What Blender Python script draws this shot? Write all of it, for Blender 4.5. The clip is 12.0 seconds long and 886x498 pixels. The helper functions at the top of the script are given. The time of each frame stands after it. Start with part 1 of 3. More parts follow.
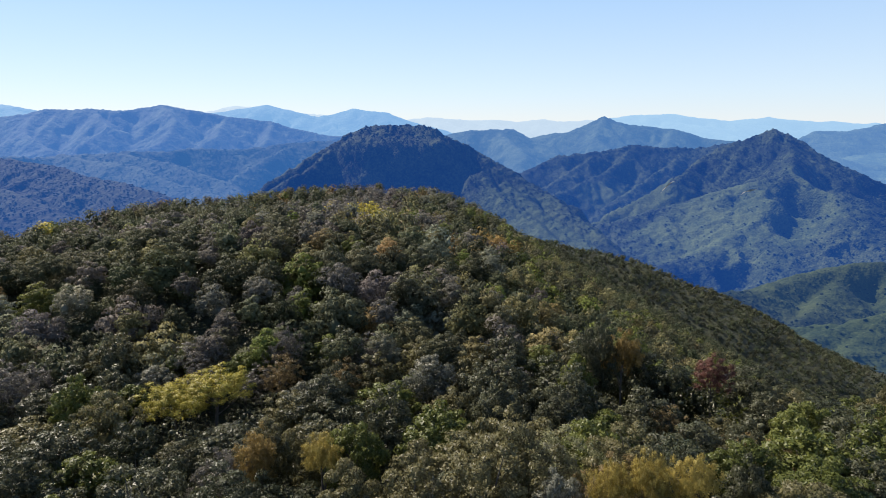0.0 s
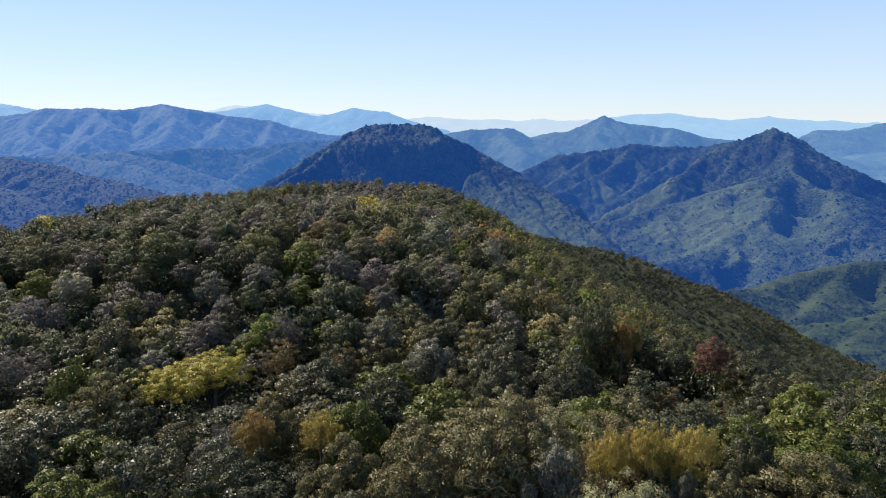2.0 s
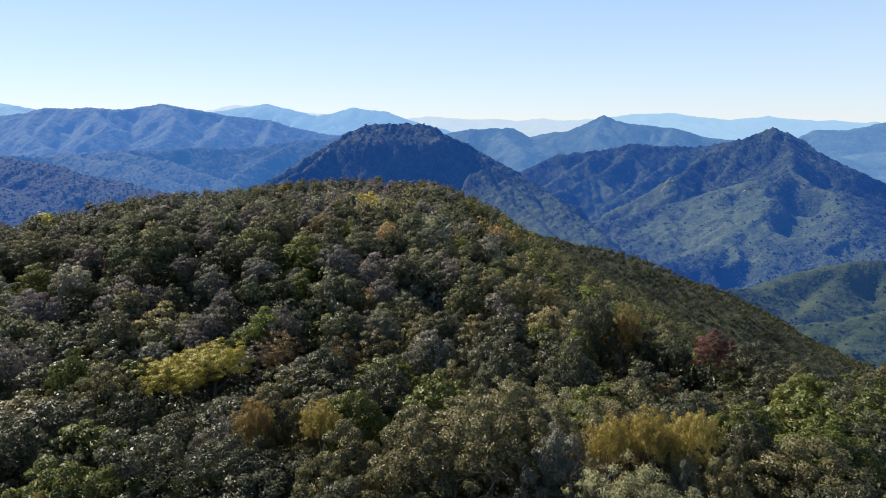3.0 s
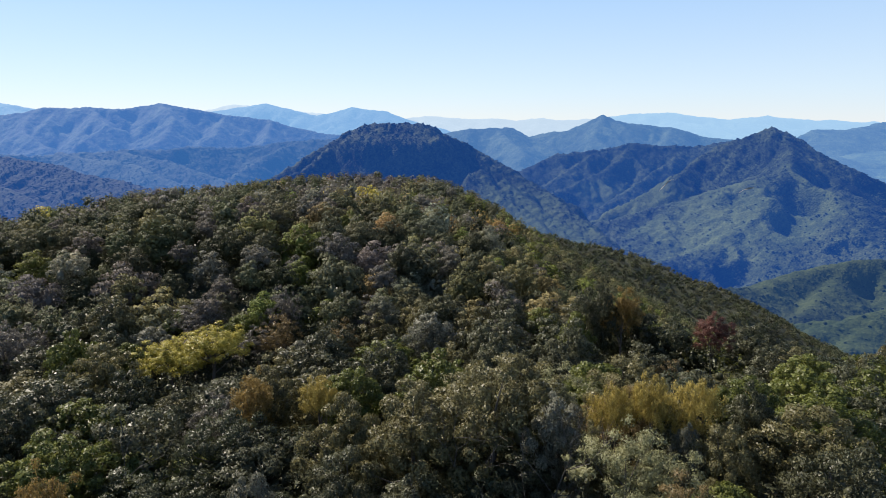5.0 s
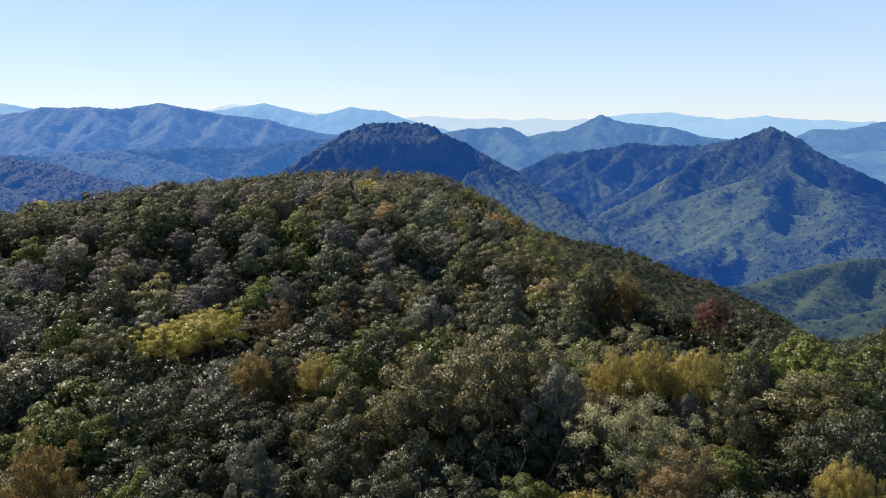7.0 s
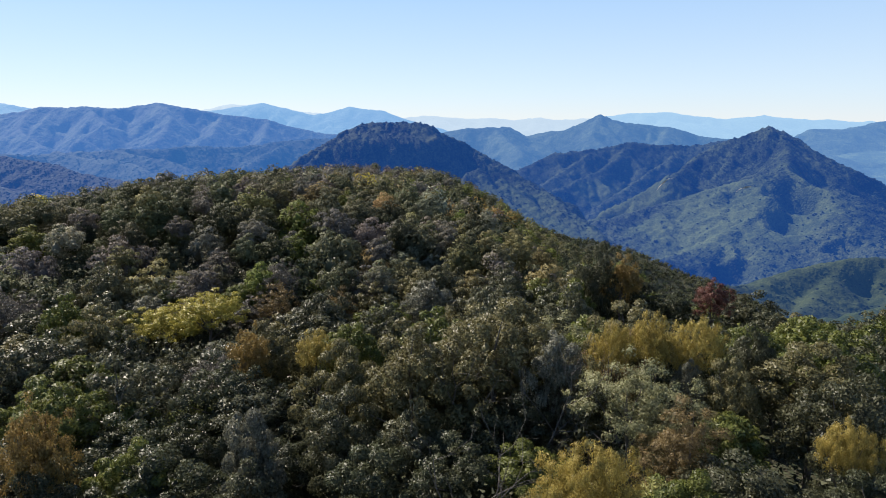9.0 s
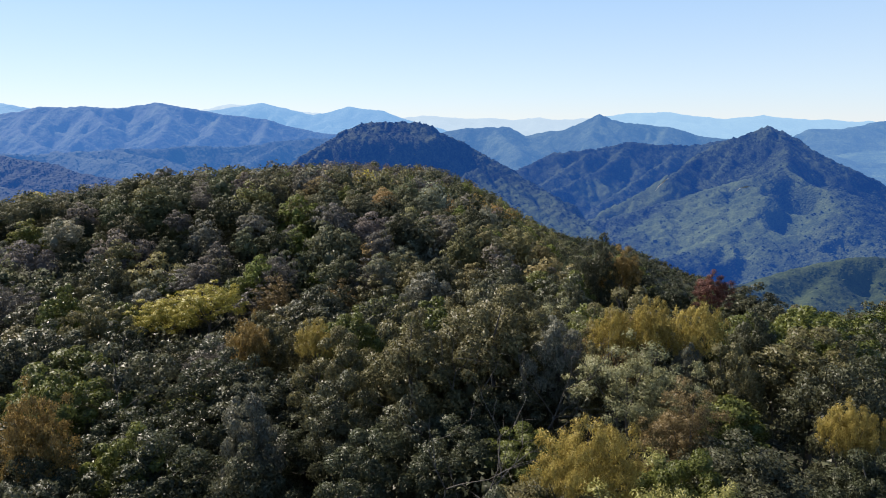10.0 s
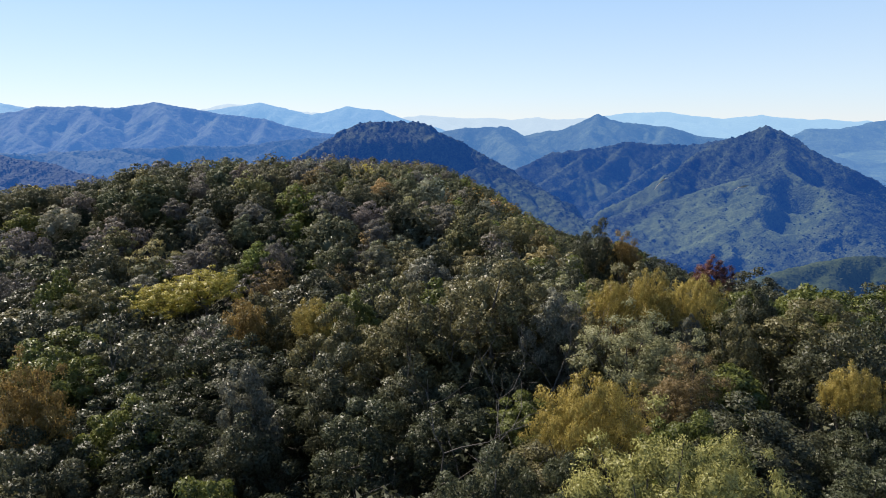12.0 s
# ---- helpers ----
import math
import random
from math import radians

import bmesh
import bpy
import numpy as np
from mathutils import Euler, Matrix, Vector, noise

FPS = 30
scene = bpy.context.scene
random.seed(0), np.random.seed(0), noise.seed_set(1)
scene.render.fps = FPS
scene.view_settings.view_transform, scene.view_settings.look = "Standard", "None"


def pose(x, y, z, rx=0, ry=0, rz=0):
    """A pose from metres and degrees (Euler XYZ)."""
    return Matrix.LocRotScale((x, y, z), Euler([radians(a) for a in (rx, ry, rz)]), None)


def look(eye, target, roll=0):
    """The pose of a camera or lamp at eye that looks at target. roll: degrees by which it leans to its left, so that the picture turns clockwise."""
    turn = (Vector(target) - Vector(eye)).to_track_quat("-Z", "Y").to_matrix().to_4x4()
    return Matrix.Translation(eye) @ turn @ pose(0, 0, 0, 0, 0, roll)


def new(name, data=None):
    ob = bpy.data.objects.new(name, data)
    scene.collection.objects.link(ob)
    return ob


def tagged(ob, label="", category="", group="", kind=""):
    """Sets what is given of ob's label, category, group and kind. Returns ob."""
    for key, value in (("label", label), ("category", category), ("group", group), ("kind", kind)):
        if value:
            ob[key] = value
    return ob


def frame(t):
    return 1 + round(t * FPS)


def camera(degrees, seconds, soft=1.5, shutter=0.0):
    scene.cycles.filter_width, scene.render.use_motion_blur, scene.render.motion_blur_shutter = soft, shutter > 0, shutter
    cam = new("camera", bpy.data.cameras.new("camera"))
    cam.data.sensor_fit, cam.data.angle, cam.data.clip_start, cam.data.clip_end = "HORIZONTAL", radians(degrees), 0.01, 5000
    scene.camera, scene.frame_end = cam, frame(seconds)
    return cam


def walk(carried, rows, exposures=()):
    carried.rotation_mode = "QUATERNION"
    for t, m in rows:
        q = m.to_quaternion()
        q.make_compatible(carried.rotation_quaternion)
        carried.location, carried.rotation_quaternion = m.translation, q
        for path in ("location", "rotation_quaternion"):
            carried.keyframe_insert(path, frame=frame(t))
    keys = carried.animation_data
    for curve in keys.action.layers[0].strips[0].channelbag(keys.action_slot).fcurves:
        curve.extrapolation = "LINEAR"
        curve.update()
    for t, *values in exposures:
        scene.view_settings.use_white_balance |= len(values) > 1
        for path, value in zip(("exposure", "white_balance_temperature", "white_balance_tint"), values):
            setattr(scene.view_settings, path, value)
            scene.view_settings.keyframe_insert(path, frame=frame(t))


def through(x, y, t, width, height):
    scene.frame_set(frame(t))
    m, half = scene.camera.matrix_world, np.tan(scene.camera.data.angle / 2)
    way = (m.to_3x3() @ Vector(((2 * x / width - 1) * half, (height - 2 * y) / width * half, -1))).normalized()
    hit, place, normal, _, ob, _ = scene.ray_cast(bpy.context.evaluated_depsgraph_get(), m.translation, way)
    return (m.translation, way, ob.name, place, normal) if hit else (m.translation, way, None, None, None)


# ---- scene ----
cam = camera(70.0, 12.0, soft=0.92)
PATH = [
    (0, pose(0.22, 0.994, 29.323, 79.043, 0, 0.033)),
    (1, pose(0.243, 0.94, 28.612, 79.019, 0, 0.036)),
    (2, pose(0.253, 0.88, 27.882, 79.001, 0, 0.026)),
    (3, pose(0.253, 0.815, 27.137, 78.989, 0, 0.004)),
    (4, pose(0.246, 0.747, 26.383, 78.983, 0, -0.029)),
    (5, pose(0.234, 0.68, 25.623, 78.980, 0, -0.070)),
    (6, pose(0.219, 0.615, 24.864, 78.980, 0, -0.119)),
    (7, pose(0.203, 0.555, 24.11, 78.982, 0, -0.175)),
    (8, pose(0.188, 0.501, 23.366, 78.984, 0, -0.234)),
    (9, pose(0.177, 0.457, 22.637, 78.987, 0, -0.297)),
    (10, pose(0.172, 0.424, 21.929, 78.989, 0, -0.362)),
    (11, pose(0.175, 0.405, 21.246, 78.988, 0, -0.427)),
    (12, pose(0.188, 0.401, 20.593, 78.985, 0, -0.491)),
]
walk(cam, PATH)

# ---------------------------------------------------------------- light
SUN_AZIMUTH, SUN_HEIGHT = radians(-48), radians(45)
SUN_WAY = Vector((math.sin(SUN_AZIMUTH) * math.cos(SUN_HEIGHT), math.cos(SUN_AZIMUTH) * math.cos(SUN_HEIGHT), math.sin(SUN_HEIGHT)))
sun = new("sun", bpy.data.lights.new("sun", "SUN"))
sun.data.energy, sun.data.angle, sun.data.color = 5.0, radians(0.53), (1.0, 0.9, 0.77)
sun.matrix_world = look(SUN_WAY * 100, (0, 0, 0))
world = bpy.data.worlds.new("sky")
scene.world = world
world.use_nodes = True
wn, wl = world.node_tree.nodes, world.node_tree.links
sky = wn.new("ShaderNodeTexSky")
sky.sky_type, sky.sun_disc = "NISHITA", False
sky.sun_elevation, sky.sun_rotation = SUN_HEIGHT, SUN_AZIMUTH
sky.altitude, sky.air_density, sky.dust_density, sky.ozone_density = 300, 1.0, 0.0, 2.0
wn["Background"].inputs["Strength"].default_value = 0.082
way, height, fade, haze = wn.new("ShaderNodeTexCoord"), wn.new("ShaderNodeSeparateXYZ"), wn.new("ShaderNodeValToRGB"), wn.new("ShaderNodeMix")
wl.new(way.outputs["Generated"], height.inputs[0])
wl.new(height.outputs["Z"], fade.inputs[0])
for k, (at, colour) in enumerate(((0.0, (5.0, 5.55, 6.3)), (0.05, (4.5, 5.5, 6.7)), (0.2, (2.95, 4.5, 6.8)), (0.45, (1.2, 2.3, 4.6)), (1.0, (0.5, 1.1, 2.8)))):
    step = fade.color_ramp.elements[k] if k < 2 else fade.color_ramp.elements.new(at)
    step.position, step.color = at, (*colour, 1)
haze.data_type = "RGBA"
haze.inputs["Factor"].default_value = 0.78
wl.new(sky.outputs["Color"], haze.inputs["A"])
wl.new(fade.outputs["Color"], haze.inputs["B"])
wl.new(haze.outputs["Result"], wn["Background"].inputs["Color"])
scene.view_settings.exposure = 0.86

# ---------------------------------------------------------------- arithmetic


def ss(a, b, v):
    v = np.clip((v - a) / (b - a), 0, 1)
    return v * v * (3 - 2 * v)


def soft(v, k):
    """A ramp that is zero below 0 and rises with slope 1 above it, rounded over k."""
    return k * np.logaddexp(0, v / k)


def lattice(i, j, seed):
    h = (i.astype(np.int64) * 374761393 + j.astype(np.int64) * 668265263 + seed * 974634777) & 0xFFFFFFFF
    h = ((h ^ (h >> 13)) * 1274126177) & 0xFFFFFFFF
    return ((h ^ (h >> 16)) & 0xFFFF) / 65535.0


def vnoise(x, y, seed=0):
    """Smooth noise between 0 and 1 on a unit grid."""
    x, y = np.asarray(x, float), np.asarray(y, float)
    i, j = np.floor(x), np.floor(y)
    u, v = x - i, y - j
    u, v = u * u * (3 - 2 * u), v * v * (3 - 2 * v)
    a, b = lattice(i, j, seed), lattice(i + 1, j, seed)
    c, d = lattice(i, j + 1, seed), lattice(i + 1, j + 1, seed)
    return (a * (1 - u) + b * u) * (1 - v) + (c * (1 - u) + d * u) * v


def fbm(x, y, octaves=4, seed=0):
    out, amp, total = 0, 1.0, 0
    for k in range(octaves):
        out, total = out + amp * vnoise(x * 2**k + 17.3 * k, y * 2**k - 9.1 * k, seed + k), total + amp
        amp *= 0.5
    return out / total


LOW_SPUR = [(-10, 245, 4), (62, 410, -44), (100, 428, -53), (133, 440, -63), (175, 436, -79), (198, 432, -94), (227, 428, -112), (290, 420, -130)]


def canopy(x, y):
    """Height of the treetops over the near hill and its low eastern spur."""
    x, y = np.asarray(x, float), np.asarray(y, float)
    near = 9.3 + 2.1 * (1 + np.tanh((x + 2) / 4)) * (1 - 0.55 * ss(15, 32, x)) * (1 - ss(31, 46, y))
    crest = 12.4 + 3.8 * np.exp(-(((x + 33) / 23) ** 2)) - ss(115, 165, y) * (2.9 + 3.0 * np.exp(-(((x + 33) / 23) ** 2)))
    h = near + (crest - near) * ss(56, 88, y)
    past_edge = ss(0, 25, y + 0.65 * (x - 16) - 60)
    h = h - past_edge * 0.6 * soft(x - 2, 5) - 0.5 * soft(x - 50, 5) * (1 - past_edge) - 0.09 * soft(-x - 42, 8)
    h = h + ss(100, 150, y) * (1.5 * np.exp(-(((x + 100) / 16) ** 2)) - 0.42 * soft(-x - 114, 6))
    rim = y - (238 - 0.3 * soft(-x - 60, 8))
    h = h - 0.5 * soft(rim, 8) - 0.5 * soft(-y - 25, 6)
    for (ax, ay, az), (bx, by, bz) in zip(LOW_SPUR[:-1], LOW_SPUR[1:]):
        ux, uy = bx - ax, by - ay
        k = np.clip(((x - ax) * ux + (y - ay) * uy) / (ux * ux + uy * uy), 0, 1)
        h = np.maximum(h, az + k * (bz - az) - 0.5 * (np.hypot(np.hypot(x - ax - k * ux, y - ay - k * uy), 12) - 12))
    return h + 1.6 * (fbm(x / 22, y / 22, 3, 5) - 0.5) + 14 * ss(240, 340, y) * (fbm(x / 55, y / 55, 3, 15) - 0.5)


def ground_height(x, y):
    h = canopy(x, y) - 8.0 + 4.2 * ss(160, 235, y)
    far = np.hypot(x, y)
    valley = -335 - 110 * ss(500, 900, far) + 230 * ss(1900, 2600, far) + 110 * ss(2600, 3600, far) + 60 * (fbm(x / 420, y / 420, 4, 11) - 0.5)
    return np.maximum(h, valley)


# ---------------------------------------------------------------- meshes


def mesh_of(name, verts, faces, smooth=False):
    """A mesh from an (n, 3) array of places and an (m, 3 or 4) array of corners."""
    verts, faces = np.asarray(verts, np.float32), np.asarray(faces, np.int32)
    me = bpy.data.meshes.new(name)
    n, k = faces.shape
    me.vertices.add(len(verts))
    me.vertices.foreach_set("co", verts.ravel())
    me.loops.add(n * k)
    me.loops.foreach_set("vertex_index", faces.ravel())
    me.polygons.add(n)
    me.polygons.foreach_set("loop_start", np.arange(0, n * k, k, dtype=np.int32))
    me.polygons.foreach_set("loop_total", np.full(n, k, np.int32))
    me.polygons.foreach_set("use_smooth", np.full(n, smooth))
    me.update(calc_edges=True)
    return me


def grid_faces(rows, cols, closed=False):
    i, j = np.meshgrid(np.arange(rows - 1), np.arange(cols if closed else cols - 1), indexing="ij")
    a, b = i * cols + j, i * cols + (j + 1) % cols
    return np.stack([a, b, b + cols, a + cols], -1).reshape(-1, 4)


def ball(level):
    bm = bmesh.new()
    bmesh.ops.create_icosphere(bm, subdivisions=level, radius=1)
    v = np.array([tuple(p.co) for p in bm.verts])
    f = np.array([[p.index for p in q.verts] for q in bm.faces])
    bm.free()
    return v, f


BALLS = {1: ball(1), 2: ball(2)}


# ---------------------------------------------------------------- materials


def material(name):
    m = bpy.data.materials.new(name)
    m.use_nodes = True
    return m, m.node_tree.nodes, m.node_tree.links, m.node_tree.nodes["Principled BSDF"]


def ramp(nodes, stops):
    r = nodes.new("ShaderNodeValToRGB")
    while len(r.color_ramp.elements) < len(stops):
        r.color_ramp.elements.new(0.5)
    for e, (at, c) in zip(r.color_ramp.elements, stops):
        e.position, e.color = at, (*c, 1)
    return r


def leaf_material(name, dark, mid, light, through=0.3, rough=0.45, gloss=0.5):
    """Leaves: colour from tree to tree and from leaf to leaf, some light passing through them."""
    m, n, l, b = material(name)
    info, geo = n.new("ShaderNodeObjectInfo"), n.new("ShaderNodeNewGeometry")
    mix = n.new("ShaderNodeMath")
    mix.operation = "MULTIPLY_ADD"
    l.new(geo.outputs["Random Per Island"], mix.inputs[0])
    mix.inputs[1].default_value = 0.72
    shift = n.new("ShaderNodeMath")
    shift.operation = "MULTIPLY"
    l.new(info.outputs["Random"], shift.inputs[0])
    shift.inputs[1].default_value = 0.28
    l.new(shift.outputs[0], mix.inputs[2])
    r = ramp(n, [(0.05, dark), (0.5, mid), (0.95, light)])
    l.new(mix.outputs[0], r.inputs[0])
    l.new(r.outputs[0], b.inputs["Base Color"])
    b.inputs["Roughness"].default_value = rough
    b.inputs["Specular IOR Level"].default_value = gloss
    tr = n.new("ShaderNodeBsdfTranslucent")
    l.new(r.outputs[0], tr.inputs["Color"])
    ms = n.new("ShaderNodeMixShader")
    ms.inputs[0].default_value = through
    l.new(b.outputs[0], ms.inputs[1])
    l.new(tr.outputs[0], ms.inputs[2])
    l.new(ms.outputs[0], n["Material Output"].inputs["Surface"])
    return m


TINTS = {
    "deep": ((0.018, 0.022, 0.012), (0.043, 0.049, 0.025), (0.1, 0.11, 0.062)),
    "dark": ((0.032, 0.034, 0.019), (0.068, 0.071, 0.039), (0.137, 0.14, 0.085)),
    "green": ((0.045, 0.056, 0.013), (0.095, 0.11, 0.026), (0.17, 0.18, 0.05)),
    "olive": ((0.062, 0.056, 0.025), (0.118, 0.108, 0.048), (0.205, 0.188, 0.092)),
    "silver": ((0.08, 0.08, 0.058), (0.135, 0.135, 0.098), (0.23, 0.23, 0.175)),
    "grey": ((0.052, 0.047, 0.039), (0.096, 0.088, 0.075), (0.185, 0.172, 0.148)),
    "lime": ((0.15, 0.147, 0.045), (0.255, 0.245, 0.078), (0.38, 0.365, 0.14)),
    "yellow": ((0.2, 0.172, 0.03), (0.33, 0.29, 0.055), (0.45, 0.405, 0.1)),
    "gold": ((0.18, 0.13, 0.032), (0.295, 0.232, 0.06), (0.43, 0.35, 0.105)),
    "orange": ((0.12, 0.085, 0.028), (0.205, 0.14, 0.045), (0.31, 0.215, 0.075)),
    "brown": ((0.105, 0.076, 0.034), (0.185, 0.135, 0.06), (0.275, 0.205, 0.1)),
    "red": ((0.08, 0.036, 0.028), (0.13, 0.058, 0.046), (0.2, 0.095, 0.075)),
    "sage": ((0.11, 0.11, 0.052), (0.19, 0.19, 0.092), (0.3, 0.298, 0.165)),
}
LEAF = {kind: leaf_material(kind + "_leaves", *colours, through=0.32, rough=0.42, gloss=0.18) for kind, colours in TINTS.items()}


def bark_material():
    m, n, l, b = material("bark")
    t = n.new("ShaderNodeTexNoise")
    t.inputs["Scale"].default_value, t.inputs["Detail"].default_value = 9, 6
    r = ramp(n, [(0.3, (0.05, 0.042, 0.035)), (0.7, (0.13, 0.115, 0.1))])
    l.new(t.outputs[0], r.inputs[0])
    l.new(r.outputs[0], b.inputs["Base Color"])
    b.inputs["Roughness"].default_value = 0.9
    bump = n.new("ShaderNodeBump")
    bump.inputs["Distance"].default_value = 0.03
    l.new(t.outputs[0], bump.inputs["Height"])
    l.new(bump.outputs[0], b.inputs["Normal"])
    return m


BARK = bark_material()


def ground_material():
    m, n, l, b = material("forest_floor")
    co = n.new("ShaderNodeTexCoord")
    t = n.new("ShaderNodeTexNoise")
    t.inputs["Scale"].default_value, t.inputs["Detail"].default_value = 0.35, 8
    l.new(co.outputs["Object"], t.inputs["Vector"])
    r = ramp(n, [(0.3, (0.018, 0.02, 0.009)), (0.55, (0.04, 0.045, 0.018)), (0.75, (0.07, 0.06, 0.03))])
    l.new(t.outputs[0], r.inputs[0])
    l.new(r.outputs[0], b.inputs["Base Color"])
    b.inputs["Roughness"].default_value = 0.95
    litter, bump = n.new("ShaderNodeTexVoronoi"), n.new("ShaderNodeBump")
    litter.inputs["Scale"].default_value = 5.0
    l.new(co.outputs["Object"], litter.inputs["Vector"])
    bump.inputs["Strength"].default_value, bump.inputs["Distance"].default_value = 0.8, 0.12
    l.new(litter.outputs["Distance"], bump.inputs["Height"])
    l.new(bump.outputs[0], b.inputs["Normal"])
    speck = n.new("ShaderNodeMix")
    speck.data_type, speck.blend_type = "RGBA", "MULTIPLY"
    speck.inputs["Factor"].default_value = 0.3
    l.new(r.outputs[0], speck.inputs["A"])
    l.new(litter.outputs["Color"], speck.inputs["B"])
    l.new(speck.outputs["Result"], b.inputs["Base Color"])
    return m


GROUND = ground_material()


def slope_material(name, haze_glow, clear=0.8):
    """Wooded and grassy slopes of the far backdrop, with distance haze painted on as blue emission; clear: share of the
    base colour left under that haze.
    """
    m, n, l, b = material(name)
    co, cell = n.new("ShaderNodeTexCoord"), n.new("ShaderNodeTexVoronoi")
    cell.inputs["Scale"].default_value = 0.19
    l.new(co.outputs["Object"], cell.inputs["Vector"])
    big, small = n.new("ShaderNodeTexNoise"), n.new("ShaderNodeTexNoise")
    big.inputs["Scale"].default_value, big.inputs["Detail"].default_value = 0.008, 6
    small.inputs["Scale"].default_value, small.inputs["Detail"].default_value = 0.05, 4
    for t in (big, small):
        l.new(co.outputs["Object"], t.inputs["Vector"])
    parts = []
    for source, share in ((big.outputs[0], 0.52), (small.outputs[0], 0.28), (cell.outputs["Color"], 0.2)):
        k = n.new("ShaderNodeMath")
        k.operation = "MULTIPLY"
        l.new(source, k.inputs[0])
        k.inputs[1].default_value = share
        parts.append(k)
    for k in (1, 2):
        add = n.new("ShaderNodeMath")
        l.new(parts[0].outputs[0], add.inputs[0])
        l.new(parts[k].outputs[0], add.inputs[1])
        parts[0] = add
    # base colours scaled down, as if veiled by the painted haze
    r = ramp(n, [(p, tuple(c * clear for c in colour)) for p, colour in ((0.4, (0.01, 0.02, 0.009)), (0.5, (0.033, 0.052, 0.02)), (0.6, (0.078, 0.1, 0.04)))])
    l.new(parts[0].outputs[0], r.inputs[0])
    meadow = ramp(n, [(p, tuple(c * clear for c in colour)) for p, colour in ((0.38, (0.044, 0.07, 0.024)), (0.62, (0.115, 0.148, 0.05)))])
    l.new(parts[0].outputs[0], meadow.inputs[0])
    grass = n.new("ShaderNodeAttribute")
    grass.attribute_name = "grass"
    cover = n.new("ShaderNodeMix")
    cover.data_type = "RGBA"
    l.new(grass.outputs["Fac"], cover.inputs["Factor"])
    l.new(r.outputs[0], cover.inputs["A"])
    l.new(meadow.outputs[0], cover.inputs["B"])
    l.new(cover.outputs["Result"], b.inputs["Base Color"])
    b.inputs["Roughness"].default_value = 0.9
    b.inputs["Specular IOR Level"].default_value = 0.1
    bump = n.new("ShaderNodeBump")
    bump.invert = True
    bump.inputs["Strength"].default_value, bump.inputs["Distance"].default_value = 1.0 * clear, 3.4
    l.new(cell.outputs["Distance"], bump.inputs["Height"])
    gully = n.new("ShaderNodeBump")
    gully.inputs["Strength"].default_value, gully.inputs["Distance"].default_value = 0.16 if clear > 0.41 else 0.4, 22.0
    l.new(small.outputs[0], gully.inputs["Height"])
    l.new(gully.outputs[0], bump.inputs["Normal"])
    l.new(bump.outputs[0], b.inputs["Normal"])
    # painted haze: the slope's own surface emits this blue
    b.inputs["Emission Color"].default_value = (*haze_glow, 1)
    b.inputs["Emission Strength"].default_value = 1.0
    return m


# ---------------------------------------------------------------- ground


def build_ground():
    turn = np.radians(np.concatenate([np.arange(-46, 46, 0.5), np.arange(46, 314, 4.0)]))
    reach = np.concatenate([np.linspace(0.01, 480, 170), np.geomspace(490, 4850, 60)])
    d, a = np.meshgrid(reach, turn, indexing="ij")
    x, y = d * np.sin(a), d * np.cos(a)
    z = ground_height(x, y)
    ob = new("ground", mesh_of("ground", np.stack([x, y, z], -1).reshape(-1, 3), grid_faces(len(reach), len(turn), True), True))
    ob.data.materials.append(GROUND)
    # outer ground in three distance bands, each emitting more painted haze
    for haze_glow in ((0.005, 0.022, 0.08), (0.022, 0.058, 0.16), (0.054, 0.125, 0.27)):
        ob.data.materials.append(slope_material("valley_floor", haze_glow, 0.6))
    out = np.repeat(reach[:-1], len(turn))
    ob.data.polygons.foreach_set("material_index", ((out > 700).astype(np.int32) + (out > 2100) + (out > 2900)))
    tagged(ob, "dark forest floor falling away into valleys", "ground", kind="structure")


build_ground()

# ---------------------------------------------------------------- mountains


def side_spurs(rng, ridge, step, length, fall, turn):
    """Side ridges that run down from a ridge line, by turns to its left and right."""
    out, side, left = [], 1, step * rng.uniform(0.2, 0.8)
    for (ax, ay, az), (bx, by, bz) in zip(ridge[:-1], ridge[1:]):
        span = math.hypot(bx - ax, by - ay)
        while left < span:
            k = left / span
            a = math.atan2(by - ay, bx - ax) + side * (math.pi / 2 - turn * rng.uniform(0.2, 1.3))
            p, z, spur = (ax + k * (bx - ax), ay + k * (by - ay)), az + k * (bz - az) - 4, []
            n = length * rng.uniform(0.6, 1.4)
            for q in range(4):
                spur.append((p[0], p[1], z))
                a += rng.uniform(-0.35, 0.35)
                p, z = (p[0] + math.cos(a) * n / 3, p[1] + math.sin(a) * n / 3), z - fall * n / 3 * rng.uniform(0.7, 1.3)
            out.append(spur)
            side, left = -side, left + step * rng.uniform(0.7, 1.3)
        left -= span
    return out


